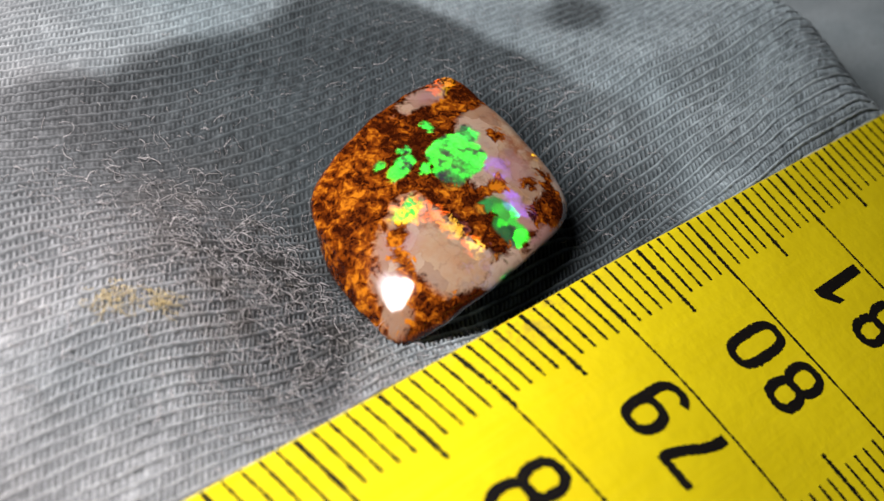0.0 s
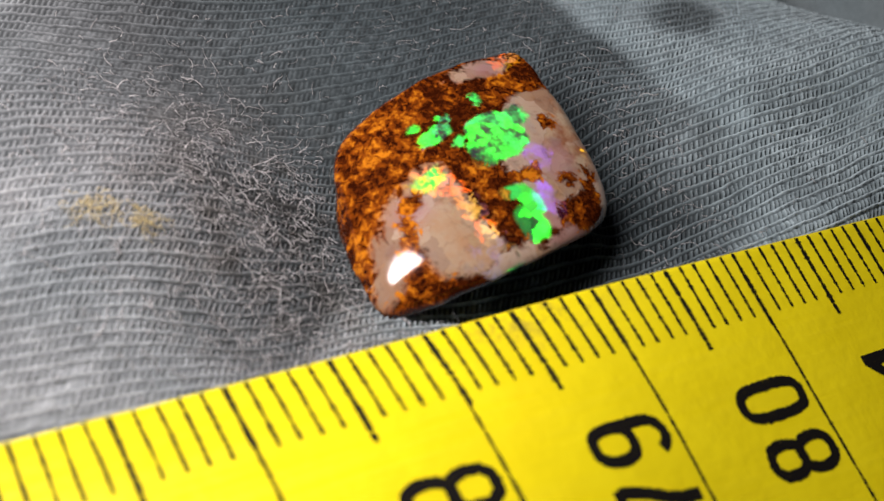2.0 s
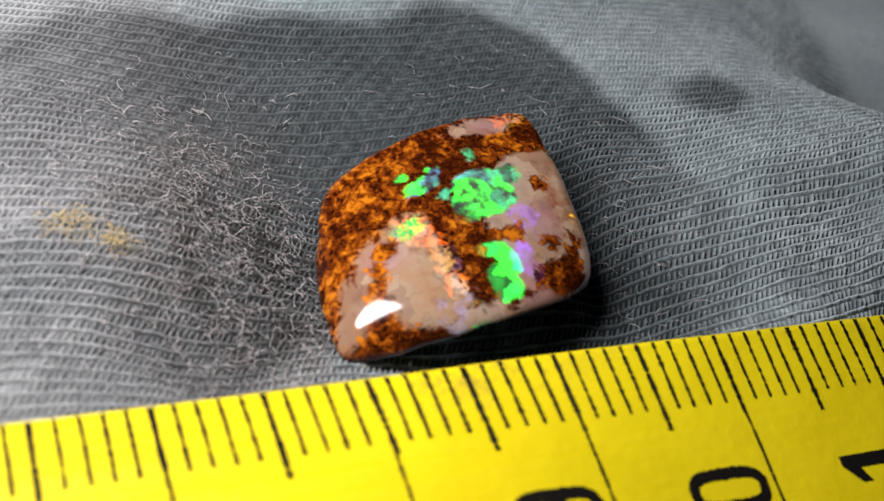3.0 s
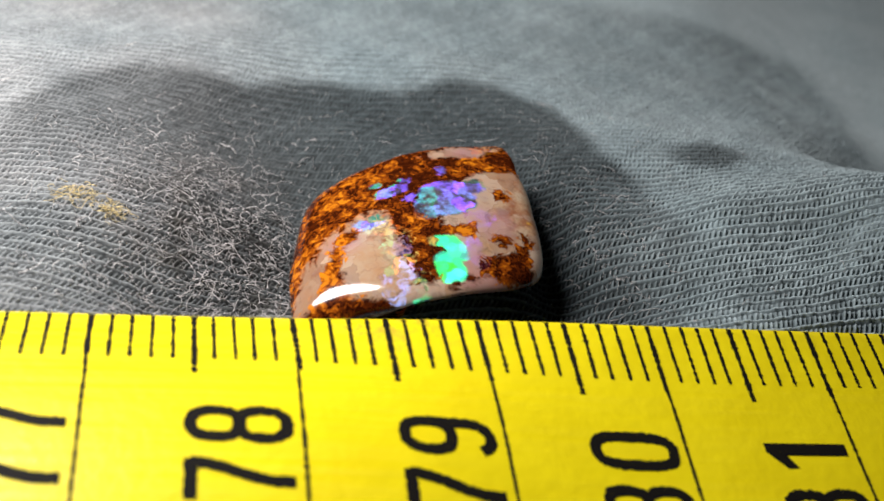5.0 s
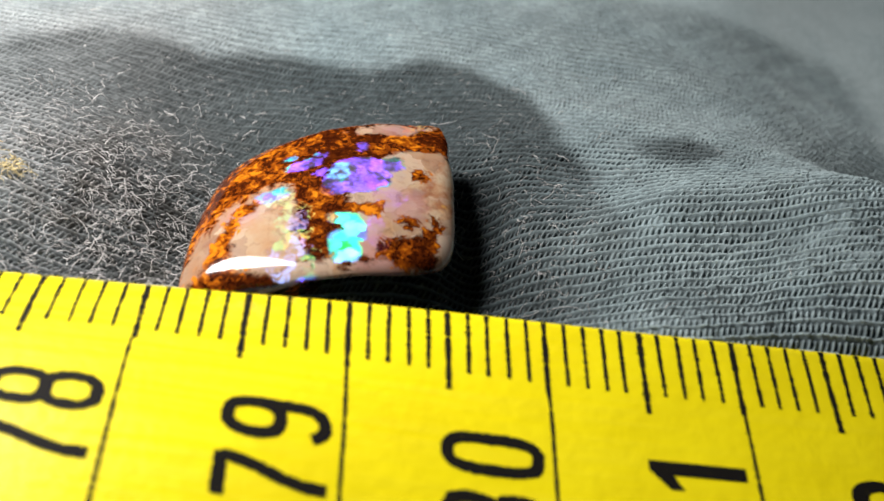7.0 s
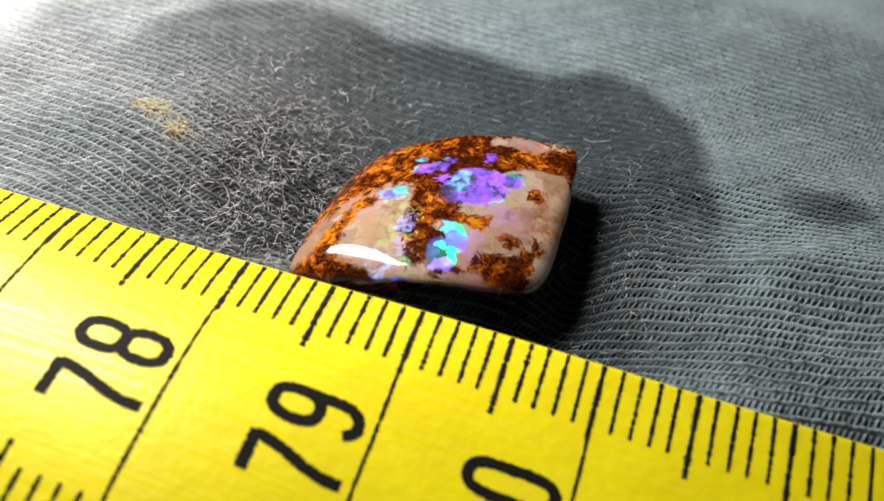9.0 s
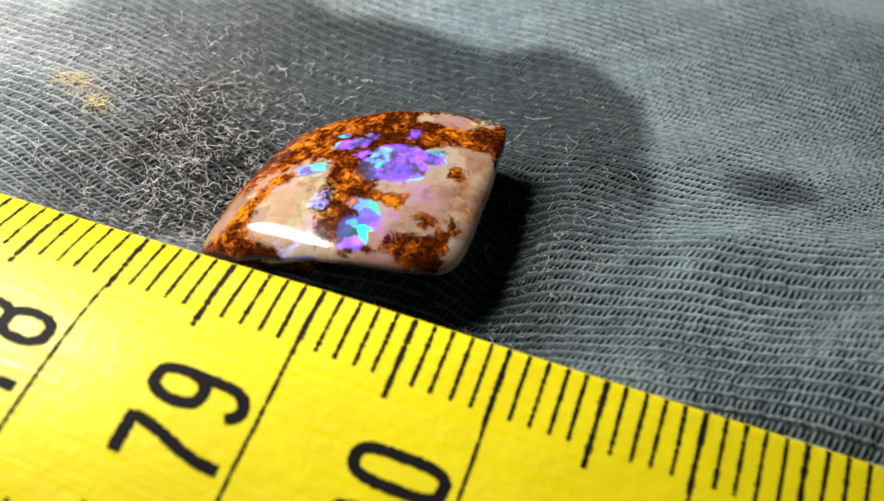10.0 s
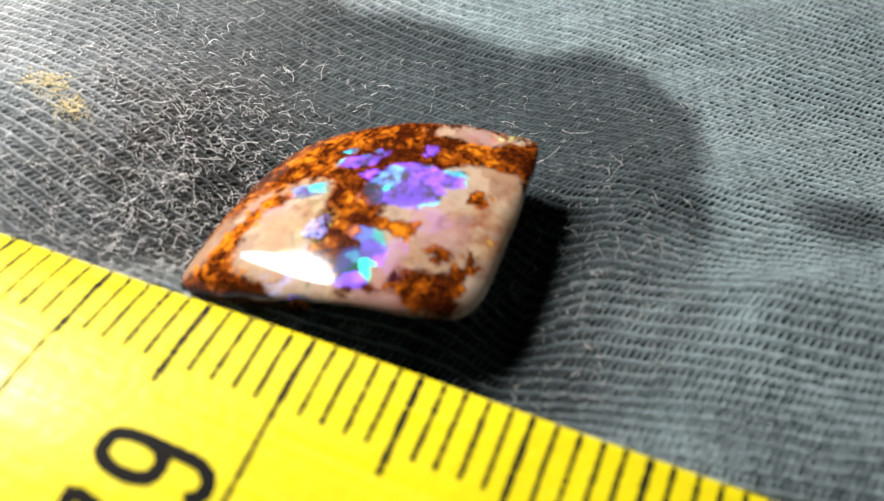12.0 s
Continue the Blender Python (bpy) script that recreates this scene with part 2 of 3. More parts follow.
    lilac = calc(nt, "MULTIPLY", calc(nt, "MULTIPLY", calc(nt, "MULTIPLY", region("lilac", 0.12, 0.4), bare), spark), 0.085)
    top = layer(top, lilac, platelets((0.26, 0.08, 1.0), (-0.62, -0.18, 0.76), 0.42))
    top = layer(top, calc(nt, "MULTIPLY", lilac, 0.12), platelets((0.50, 0.12, 0.60), (-0.36, -0.41, 0.84), 0.42))
    teal = calc(nt, "MULTIPLY", calc(nt, "MULTIPLY", region("teal", 0.12, 0.9), spread(nt, fine, 0.40, 0.62)), 0.075)
    top = layer(top, teal, platelets(teal_hue, (-0.41, -0.39, 0.83), 0.42))
    nt.links.new(top, out.inputs["Surface"])
    return m


MAT_CLOTH = cloth_material()
MAT_FIBRE = fibre_material("pale_cotton_fibre", (0.27, 0.265, 0.26), (0.60, 0.59, 0.575))
MAT_LINT = fibre_material("yellow_lint_fibre", (0.46, 0.37, 0.18), (0.64, 0.53, 0.28))
MAT_TAPE = tape_material()
MAT_INK = ink_material()
MAT_OPAL = opal_material()


# ---- shape functions, in centimetres ----
def smooth01(v):
    v = np.clip(v, 0, 1)
    return v * v * (3 - 2 * v)


def wave_noise(x, y, scale, seed, octaves=4):
    """Cheap smooth noise for arrays: sums of turned sines, about -1 to 1."""
    rng = np.random.default_rng(seed)
    total, amp = np.zeros(np.broadcast(x, y).shape), 1.0
    for _ in range(octaves):
        for _ in range(3):
            a, ph = rng.uniform(0, 2 * math.pi, 2)
            k = scale * rng.uniform(0.7, 1.4)
            total = total + amp * np.sin(k * (x * math.cos(a) + y * math.sin(a)) + ph) / 3
        scale, amp = scale * 1.9, amp * 0.55
    return total


def tape_height(x, y):
    """The printed face of the tape: slightly twisted, bulging on one stretch and flat on the next."""
    h = np.tanh(x)
    return 0.056 + 0.017 * h - 0.024 * h * h + y * (0.038 + 0.227 * h - 0.040 * h * h) + y * y * (-0.066 + 0.084 * h)


def cloth_height(x, y):
    """The rumpled cloth: a hollow round the stone, a rounded fold on one side, gentle waves further out."""
    def hump(h, cx, cy, rx, ry):
        return h * np.exp(-(((x - cx) / rx) ** 2) - ((y - cy) / ry) ** 2)

    z = -0.05 + 0.19 * np.tanh(x / 4)
    z = z + hump(-0.525, -0.6, 1.2, 0.9, 1.0) + hump(-0.36, -0.6, 2.5, 0.8, 0.9) + hump(-0.25, 0.9, 0.6, 0.5, 0.45)
    z = z + hump(0.40, 3.0, 0.95, 1.1, 0.62) + hump(-0.20, 0.74, 1.1, 0.20, 0.6) + hump(0.04, -2.2, 1.2, 0.7, 0.9)
    z = z + hump(-0.22, -1.6, 0.5, 0.5, 0.4) + hump(-0.06, 0.6, 2.2, 0.8, 0.7) + hump(-0.32, 0.15, 0.22, 0.75, 0.26)
    z = z + hump(-0.13, -1.65, 2.45, 0.65, 0.6) + hump(0.166, -0.5, 2.45, 0.5, 0.45) + hump(-0.10, 0.3, 2.75, 0.55, 0.5) + hump(-0.19, 1.9, 3.1, 1.2, 0.9)
    z = z + hump(-0.080, 2.2, 0.6, 0.45, 0.35) + hump(0.074, 1.85, 1.05, 0.35, 0.3) + hump(0.069, 1, 0.72, 0.32, 0.32) + hump(-0.055, 1.5, 1.5, 0.4, 0.4) + hump(0.056, -1.1, 1.5, 0.5, 0.5)
    # the cloth falls away past the fold and at the back
    z = z - 0.75 * smooth01((x - 2.95) / 2.2) * smooth01((3.6 - y) / 2.0) - 0.6 * smooth01((x - 1.9) / 3.2) * smooth01((y - 1.5) / 1.2) - 0.16 * smooth01((y - 2.6) / 2.0)
    far = smooth01((np.hypot(x, y - 1) - 2) / 4)
    z = z + 0.03 * wave_noise(x, y, 1.6, 3, 3) * (0.35 + far) + 0.28 * far * wave_noise(x, y, 0.35, 8, 2)
    under = smooth01((0.17 - y) / 0.26) * smooth01((y + 3.0) / 0.8)
    return z + under * (np.minimum(z, tape_height(x, y) - 0.075) - z)


def knit(x, y, along):
    """Courses of the knit: a proud straight yarn, then a row of slanting stitches with deep gaps. along: length over the cloth. Height from 0 to 1."""
    bend = 0.07 * np.minimum(x, 1.4) + np.clip(x - 1.4, 0, 1.0) * (0.07 - 0.16 * smooth01((0.8 - y) / 0.4))
    v = (y + bend + 0.020 * wave_noise(x, y, 1.3, 21, 3) + 0.006 * wave_noise(x, y, 13.0, 22, 2)) / 0.075
    u = along / 0.034 + 0.6 * wave_noise(x, y, 2.0, 5, 2)
    f = v - np.floor(v)
    phase = u - 1.35 * f + 0.38 * np.sin(3.7 * np.floor(v))
    # every stitch is a little different
    draw = np.random.default_rng(61).uniform(0, 1, (256, 256))
    one = draw[np.floor(phase).astype(int) % 256, np.floor(v).astype(int) % 256]
    slack = 0.88 + 0.17 * wave_noise(x, y, 9.0, 23, 3)
    thread = np.exp(-(((f - 0.20) / 0.135) ** 2)) * np.clip(0.84 + 0.05 * np.sin(2 * math.pi * u) + 0.16 * wave_noise(x, y, 34.0, 24, 2), 0, 1)
    matted = np.clip(0.16 + 0.14 * smooth01((x - 1.2) / 0.8) * smooth01((1.2 - y) / 0.5) + 0.34 * wave_noise(x, y, 5.0, 27, 3) + 0.22 * wave_noise(x, y, 22.0, 28, 2), 0, 0.75)
    bar = 0.5 + 0.5 * np.sin(2 * math.pi * phase)
    bar = bar + matted * (1 - bar)
    window = smooth01((f - 0.30) / 0.14) * smooth01((1.06 - f) / 0.16)
    stitch = window * (0.48 + 0.26 * one) * bar
    return np.clip(np.maximum(thread, stitch) * slack, 0, 1)


def ovals(x, y, rows, power=2.0):
    """The greatest of 1 - r over ovals (x, y, half width, half height, degrees)."""
    best = np.full(np.shape(x), -2.0)
    for cx, cy, rx, ry, turn in rows:
        c, s = math.cos(radians(turn)), math.sin(radians(turn))
        dx, dy = x - cx, y - cy
        r = (np.abs((dx * c + dy * s) / rx) ** power + np.abs((dy * c - dx * s) / ry) ** power) ** (1 / power)
        best = np.maximum(best, (1 - r) * min(rx, ry) / 0.12)
    return np.clip(best, -2, 2)


def mesh_from(name, verts, faces, mat, attributes=None, smooth=True):
    """A mesh from arrays in centimetres; faces all have the same number of corners."""
    me = bpy.data.meshes.new(name)
    verts, faces = np.asarray(verts, np.float32) * CM, np.asarray(faces, np.int32)
    n, k = faces.shape
    me.vertices.add(len(verts))
    me.vertices.foreach_set("co", verts.ravel())
    me.loops.add(n * k)
    me.loops.foreach_set("vertex_index", faces.ravel())
    me.polygons.add(n)
    me.polygons.foreach_set("loop_start", np.arange(0, n * k, k, dtype=np.int32))
    me.update(calc_edges=True)
    me.polygons.foreach_set("use_smooth", np.full(n, smooth))
    for key, values in (attributes or {}).items():
        a = me.attributes.new(key, "FLOAT", "POINT")
        a.data.foreach_set("value", np.asarray(values, np.float32).ravel())
    me.materials.append(mat)
    me.validate()
    return me


def grid_faces(nu, nv, wrap=False):
    i, j = np.meshgrid(np.arange(nu if wrap else nu - 1), np.arange(nv - 1), indexing="ij")
    a, b = i * nv + j, ((i + 1) % nu) * nv + j
    return np.stack([a, b, b + 1, a + 1], -1).reshape(-1, 4)


# ---- the cloth ----
def graded(lo, hi, step, reach, growth=1.16):
    mid = np.arange(lo, hi, step)
    out, s = [], step
    d = 0.0
    while d < reach:
        s *= growth
        d += s
        out.append(d)
    out = np.array(out)
    return np.concatenate([lo - out[::-1], mid, mid[-1] + out])


def build_cloth():
    xs, ys = graded(-3.4, 4.3, 0.0065, 34), graded(-0.08, 4.9, 0.0061, 34)
    x, y = np.meshgrid(xs, ys, indexing="ij")
    z0 = cloth_height(x, y)
    along = np.cumsum(np.hypot(np.gradient(z0, axis=0), np.gradient(x, axis=0)), axis=0)
    along = along - along[[np.searchsorted(xs, 0.0)], :]
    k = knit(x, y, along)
    near = smooth01((x + 3.8) / 0.6) * smooth01((4.7 - x) / 0.6) * smooth01((5.1 - y) / 0.5) * smooth01((y + 1.0) / 0.8)
    k = 0.6 + (k - 0.6) * near
    worn = (1 - 0.35 * smooth01((y - 1.8) / 1.0)) * np.clip(0.92 + 0.26 * wave_noise(x, y, 2.6, 14, 4), 0.45, 1.2)
    felt = 0.62 * np.exp(-(((x + 1.0) / 1.0) ** 2) - ((y - 2.2) / 0.8) ** 2) + 0.45 * np.exp(-(((x - 0.6) / 0.9) ** 2) - ((y - 2.4) / 0.7) ** 2)
    felt = np.clip(felt + 0.25 * smooth01((y - 1.5) / 0.8), 0, 0.6)
    k = k + (0.45 + 0.11 * wave_noise(x, y, 80, 16, 3) - k) * felt
    z = z0 + worn * (0.024 * smooth01((k - 0.08) / 0.6) + 0.014 * k) + 0.0065 * near * wave_noise(x, y, 75, 15, 3)
    edge = 0.10 * wave_noise(x, y, 2.4, 31, 4)
    damp = ovals(x, y, [(-1.50, 1.87, 1.20, 1.32, 10), (-0.5, 1.85, 1.4, 1.40, 0), (0.45, 2.25, 0.90, 0.98, 0), (0.60, 0.85, 0.95, 1.0, 0),
                        (0.62, 1.5, 0.88, 1.1, 0), (-1.85, 1.15, 0.95, 1.0, 0), (2.17, 2.00, 0.27, 0.21, 10)]) * 0.25 + edge * 0.25
    damp = damp + 0.03 * wave_noise(x, y, 11, 33, 3)
    # damp strength; its paler left also paints in the near lamp's brightness
    damp_strength = 1 - 0.90 * smooth01((-x - 1.30) / 0.9) * (0.40 + 0.60 * smooth01((2.3 - y) / 0.9)) - 0.15 * smooth01((x - 1.75) / 0.15)
    damp_strength = damp_strength * (1 - 0.55 * smooth01((x - 0.95) / 0.4) * smooth01((1.9 - y) / 0.9)) * (1 + 0.15 * np.exp(-(((x - 0.35) / 0.8) ** 2) - ((y - 2.3) / 0.7) ** 2))
    # cloth tone turns warmer towards negative x
    warm_tint = smooth01((-x - 0.2) / 1.4) * (0.8 + 0.2 * wave_noise(x, y, 1.8, 71, 3))
    grime = smooth01(1.3 - np.hypot((x + 1.1) / 0.95, (y - 1.15) / 1.25))
    # yarn holds the knit height, which also steers the painted gap shade
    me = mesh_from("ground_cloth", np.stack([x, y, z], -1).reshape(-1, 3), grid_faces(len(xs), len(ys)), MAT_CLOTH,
                   {"damp": damp, "damp_strength": damp_strength, "grime": grime, "yarn": k, "warm_tint": warm_tint})
    return tagged(new("ground_cloth", me), "rumpled grey jersey knit cloth with dark damp patches", "cloth", kind="structure")


build_cloth()


# ---- the opal ----
def opal_dome(x, y):
    lift = 0.018 * smooth01((x - 0.25) / 0.3) * smooth01((y - 0.4) / 0.5)
    ridge = 0.0018 * np.exp(-(((y - 0.41 - 0.12 * x) / 0.085) ** 2) - ((x + 0.2) / 0.42) ** 2)
    return -0.16 - 0.03 * x + 0.461 * y - 0.285 * x * x + 0.137 * x * y - 0.175 * y * y + lift + ridge - 0.1 * np.clip(0.62 - y, 0, 1) ** 3


def opal_outline(n):
    """A rounded lozenge: four corners, bowed sides, each corner rounded by its own amount."""
    corners = [(-0.925, 0.365, 0.13), (0.562, 0.512, 0.14), (0.510, 1.725, 0.065), (-0.77, 1.50, 0.17)]
    bows = (0.115, 0.035, 0.055, 0.045)
    pts, soft = [], []
    for k, (x, y, r) in enumerate(corners):
        nx, ny, nr = corners[(k + 1) % 4]
        length = math.hypot(nx - x, ny - y)
        ox, oy = (ny - y) / length, -(nx - x) / length
        for i in range(n // 4):
            s = i / (n // 4)
            bow = bows[k] * 4 * s * (1 - s)
            pts.append((x + (nx - x) * s + ox * bow, y + (ny - y) * s + oy * bow))
            soft.append(r * (1 - s) + nr * s)
    pts, soft = np.array(pts), np.array(soft)
    step = np.linalg.norm(np.roll(pts, -1, 0) - pts, axis=1).mean()
    out = np.zeros_like(pts)
    for i in range(len(pts)):
        reach = int(max(2, soft[i] * 2.2 / step))
        w = np.cos(np.linspace(-1, 1, 2 * reach + 1) * math.pi / 2) ** 2
        out[i] = (pts[(np.arange(i - reach, i + reach + 1)) % len(pts)] * w[:, None]).sum(0) / w.sum()
    return out


def build_opal():
    n, rings = 480, 130
    rim = opal_outline(n)
    mid = np.array([-0.12, 1.02])
    rel = rim - mid
    ang = np.arctan2(rel[:, 1], rel[:, 0])
    # the flank on the far left side bellies out, the others fall straight or tuck in
    belly = np.clip(np.cos(ang - radians(190)), 0, 1) ** 1.3
    round_edge = 0.022 + 0.075 * belly + 0.045 * np.clip(np.cos(ang - radians(222)), 0, 1) ** 8 + 0.040 * np.clip(np.cos(ang - radians(-15)), 0, 1) ** 1.5
    cols = []
    size = np.hypot(*rel.T)
    for s in np.linspace(0.0, 1.0, rings) ** 0.85:
        p = mid + rel * s
        z = opal_dome(p[:, 0], p[:, 1])
        inside = (1 - s) * size
        lip = np.clip(1 - inside / (round_edge * (1.6 + 0.9 * belly)), 0, 1)
        z = z - round_edge * (1 - np.sqrt(np.clip(1 - lip**2, 0, 1))) * 0.9
        cols.append(np.c_[p, z])
    rim_z = cols[-1][:, 2]
    flare = 0.0 * belly - 0.42 * (1 - belly)
    low = cloth_height(rim[:, 0], rim[:, 1]) - 0.02
    low = np.minimum(low, rim_z - 0.10)
    for s in np.linspace(0, 1, 26)[1:]:
        bulge = flare * (s**0.55) - 0.12 * belly * s**2.5 + 0.02 * math.sin(math.pi * min(1, s * 1.5)) * belly
        p = mid + rel * (1 + bulge / size)[:, None]
        cols.append(np.c_[p, rim_z + (low - rim_z) * s])
    verts = np.stack(cols, 1)
    x, y, z = verts[..., 0], verts[..., 1], verts[..., 2]
    # pits and uneven polish at the edges
    chip = 0.006 * wave_noise(x + z, y - z, 14, 40, 3) * smooth01((np.hypot(x - mid[0], y - mid[1]) / size[:, None] - 0.85) / 0.15)
    verts = verts + chip[..., None] * np.array([0.6, 0.6, 0.8])
    below = smooth01((opal_dome(x, y) - z - 0.16) / 0.1)
    milk = ovals(x, y, [(-0.50, 0.72, 0.17, 0.33, -8), (-0.42, 0.50, 0.19, 0.14, 0), (0.18, 1.60, 0.19, 0.07, 8), (0.42, 1.02, 0.22, 0.40, 5), (0.20, 0.82, 0.26, 0.22, 0),
                        (-0.82, 0.58, 0.075, 0.23, -12), (0.30, 0.40, 0.34, 0.06, 6), (0.03, 1.08, 0.17, 0.15, 0), (0.54, 0.62, 0.09, 0.28, 0), (0.10, 0.60, 0.16, 0.14, 0),
                        (-0.20, 0.36, 0.17, 0.07, 6), (0.30, 1.22, 0.20, 0.12, 20), (-0.72, 0.78, 0.06, 0.15, -20)])
    milk = milk - 1.2 * below * (x < 0.2)
    blotch = ovals(x, y, [(0.355, 1.118, 0.060, 0.050, 20), (0.460, 0.750, 0.042, 0.060, 0), (0.312, 0.726, 0.050, 0.036, 20), (0.31, 0.53, 0.15, 0.085, -8), (0.42, 0.63, 0.055, 0.085, 0),
                          (0.07, 0.80, 0.10, 0.055, 5), (-0.06, 0.80, 0.09, 0.05, -10), (-0.19, 0.76, 0.085, 0.14, 5), (-0.205, 0.57, 0.065, 0.19, 5), (-0.72, 0.60, 0.048, 0.22, -17),
                          (-0.84, 0.38, 0.12, 0.06, 20), (0.45, 1.53, 0.10, 0.13, 0), (0.27, 1.42, 0.26, 0.065, -6), (-0.68, 0.34, 0.16, 0.045, 0), (-0.60, 0.86, 0.07, 0.045, 30),
                          (0.16, 0.53, 0.035, 0.05, 0), (0.05, 0.31, 0.12, 0.03, 8), (-0.25, 0.93, 0.09, 0.08, 0)])
    fire = ovals(x, y, [(0.01, 1.09, 0.16, 0.16, 20), (0.15, 1.17, 0.12, 0.065, 30), (-0.12, 1.00, 0.08, 0.09, 0), (0.02, 1.38, 0.03, 0.045, 0), (-0.20, 1.12, 0.045, 0.03, 40), (-0.31, 1.215, 0.095, 0.05, 20),
                        (-0.46, 0.955, 0.085, 0.055, 15), (-0.22, 1.30, 0.035, 0.03, 0), (-0.40, 1.30, 0.035, 0.025, 30)], 3.0)
    vein = ovals(x, y, [(-0.045, 0.52, 0.085, 0.11, 15), (0.00, 0.65, 0.060, 0.10, 20), (-0.07, 0.715, 0.075, 0.04, 0), (-0.22, 0.295, 0.055, 0.04, 0), (-0.44, 0.250, 0.06, 0.035, 0)], 3.0)
    warm = ovals(x, y, [(-0.40, 0.88, 0.09, 0.07, 10), (-0.34, 0.74, 0.06, 0.12, 0), (-0.32, 0.55, 0.05, 0.09, 0), (0.33, 1.62, 0.07, 0.07, 30), (0.43, 1.66, 0.07, 0.06, 30), (-0.47, 0.96, 0.10, 0.07, 0), (0.49, 0.88, 0.03, 0.03, 0)])
    lilac = ovals(x, y, [(0.19, 0.89, 0.09, 0.09, 0), (0.12, 0.63, 0.08, 0.11, 20)])
    blush = ovals(x, y, [(0.10, 0.48, 0.17, 0.13, 0), (0.24, 0.86, 0.14, 0.12, 0), (-0.62, 0.82, 0.10, 0.08, 0), (0.20, 1.60, 0.10, 0.05, 0)])
    teal = ovals(x, y, [(-0.33, 0.46, 0.12, 0.13, 0), (-0.42, 0.90, 0.09, 0.07, 0), (-0.33, 0.68, 0.09, 0.16, 0), (0.40, 1.66, 0.07, 0.03, 10), (-0.24, 0.40, 0.07, 0.10, 0)])
    rust = -0.035 + 0.12 * smooth01((-x - 0.1) / 0.6) - 0.22 * below + 0.12 * wave_noise(x, y, 5, 44, 2) - 0.35 * smooth01((0.46 - y) / 0.16)
    rust = rust + 0.12 * np.exp(-(((x + 0.25) / 0.2) ** 2) - ((y - 0.95) / 0.15) ** 2)
    rust = rust + 0.30 * np.exp(-(((x - 0.07) / 0.10) ** 2) - ((y - 0.80) / 0.06) ** 2) + 0.14 * np.exp(-(((x + 0.2) / 0.10) ** 2) - ((y - 0.70) / 0.15) ** 2)
    flat = verts.reshape(-1, 3)
    faces = grid_faces(n, verts.shape[1], wrap=True)
    me = mesh_from("opal_stone", flat, faces, MAT_OPAL,
                   {"milk": milk, "blotch": blotch, "fire": fire, "vein": vein, "blush": blush, "warm": warm, "lilac": lilac, "teal": teal, "rust": rust})
    bm = bmesh.new()
    bm.from_mesh(me)
    bmesh.ops.remove_doubles(bm, verts=bm.verts, dist=1e-6)
    bmesh.ops.holes_fill(bm, edges=bm.edges, sides=0)
    bmesh.ops.recalc_face_normals(bm, faces=bm.faces)
    bm.to_mesh(me)
    bm.free()
    return tagged(new("opal_stone", me), "polished boulder opal, milky and rust brown with green and violet fire", "gemstone")


build_opal()


# ---- the tape measure ----
EDGE, BACK, THICK = 0.0, -2.0, 0.022


def build_blade(parent):
    xs = np.concatenate([np.linspace(-24, -5, 60)[:-1], np.linspace(-5, 5, 260), np.linspace(5, 24, 60)[1:]])
    ys = np.linspace(BACK, EDGE, 60)
    x, y = np.meshgrid(xs, ys, indexing="ij")
    z = tape_height(x, y)
    # closed section: face, rounded edge, underside
    sect = [np.stack([x, y, z], -1)]
    for dy, dz in ((0.006, -0.004), (0.008, -THICK / 2), (0.006, -THICK + 0.004)):
        sect.append(np.stack([x[:, -1:], y[:, -1:] + dy, z[:, -1:] + dz], -1))
    sect.append(np.stack([x[:, ::-1], y[:, ::-1], z[:, ::-1] - THICK], -1))
    v = np.concatenate(sect, 1)
    nu, nv = v.shape[:2]
    faces = grid_faces(nu, nv)
    i = np.arange(nu - 1)
    back = np.stack([i * nv + nv - 1, (i + 1) * nv + nv - 1, (i + 1) * nv, i * nv], -1)
    grime = np.exp(-(((v[..., 0] + 0.45) / 0.5) ** 2) - ((v[..., 1] + 0.1) / 0.16) ** 2) + 0.25 * smooth01((v[..., 1] + 0.12) / 0.12)
    me = mesh_from("blade", v.reshape(-1, 3), np.concatenate([faces, back]), MAT_TAPE, {"grime": grime})
    ob = new("blade", me)
    ob.parent = parent
    return ob


def build_tick(parent, x, y0, y1, width, seed):
    rng = np.random.default_rng(seed)
    n = max(6, int(abs(y1 - y0) / 0.009))
    ys = np.linspace(y0, y1, n)
    lean = rng.normal(0, 0.002) + np.cumsum(rng.normal(0, 0.0004, n))
    half = width / 2 * (1 + rng.normal(0, 0.24, n))
    half[-1] *= 0.8
    left, right = x + lean - half, x + lean + half
    v = []
    for a, b, yy in zip(left, right, ys):
        v += [(a, yy, tape_height(a, yy) + 0.0022), (b, yy, tape_height(b, yy) + 0.0022)]
    i = np.arange(n - 1) * 2
    faces = np.stack([i, i + 1, i + 3, i + 2], -1)
    if y1 < y0:
        faces = faces[:, ::-1]
    ob = new("tick", mesh_from("tick", v, faces, MAT_INK, smooth=False))
    ob.parent = parent


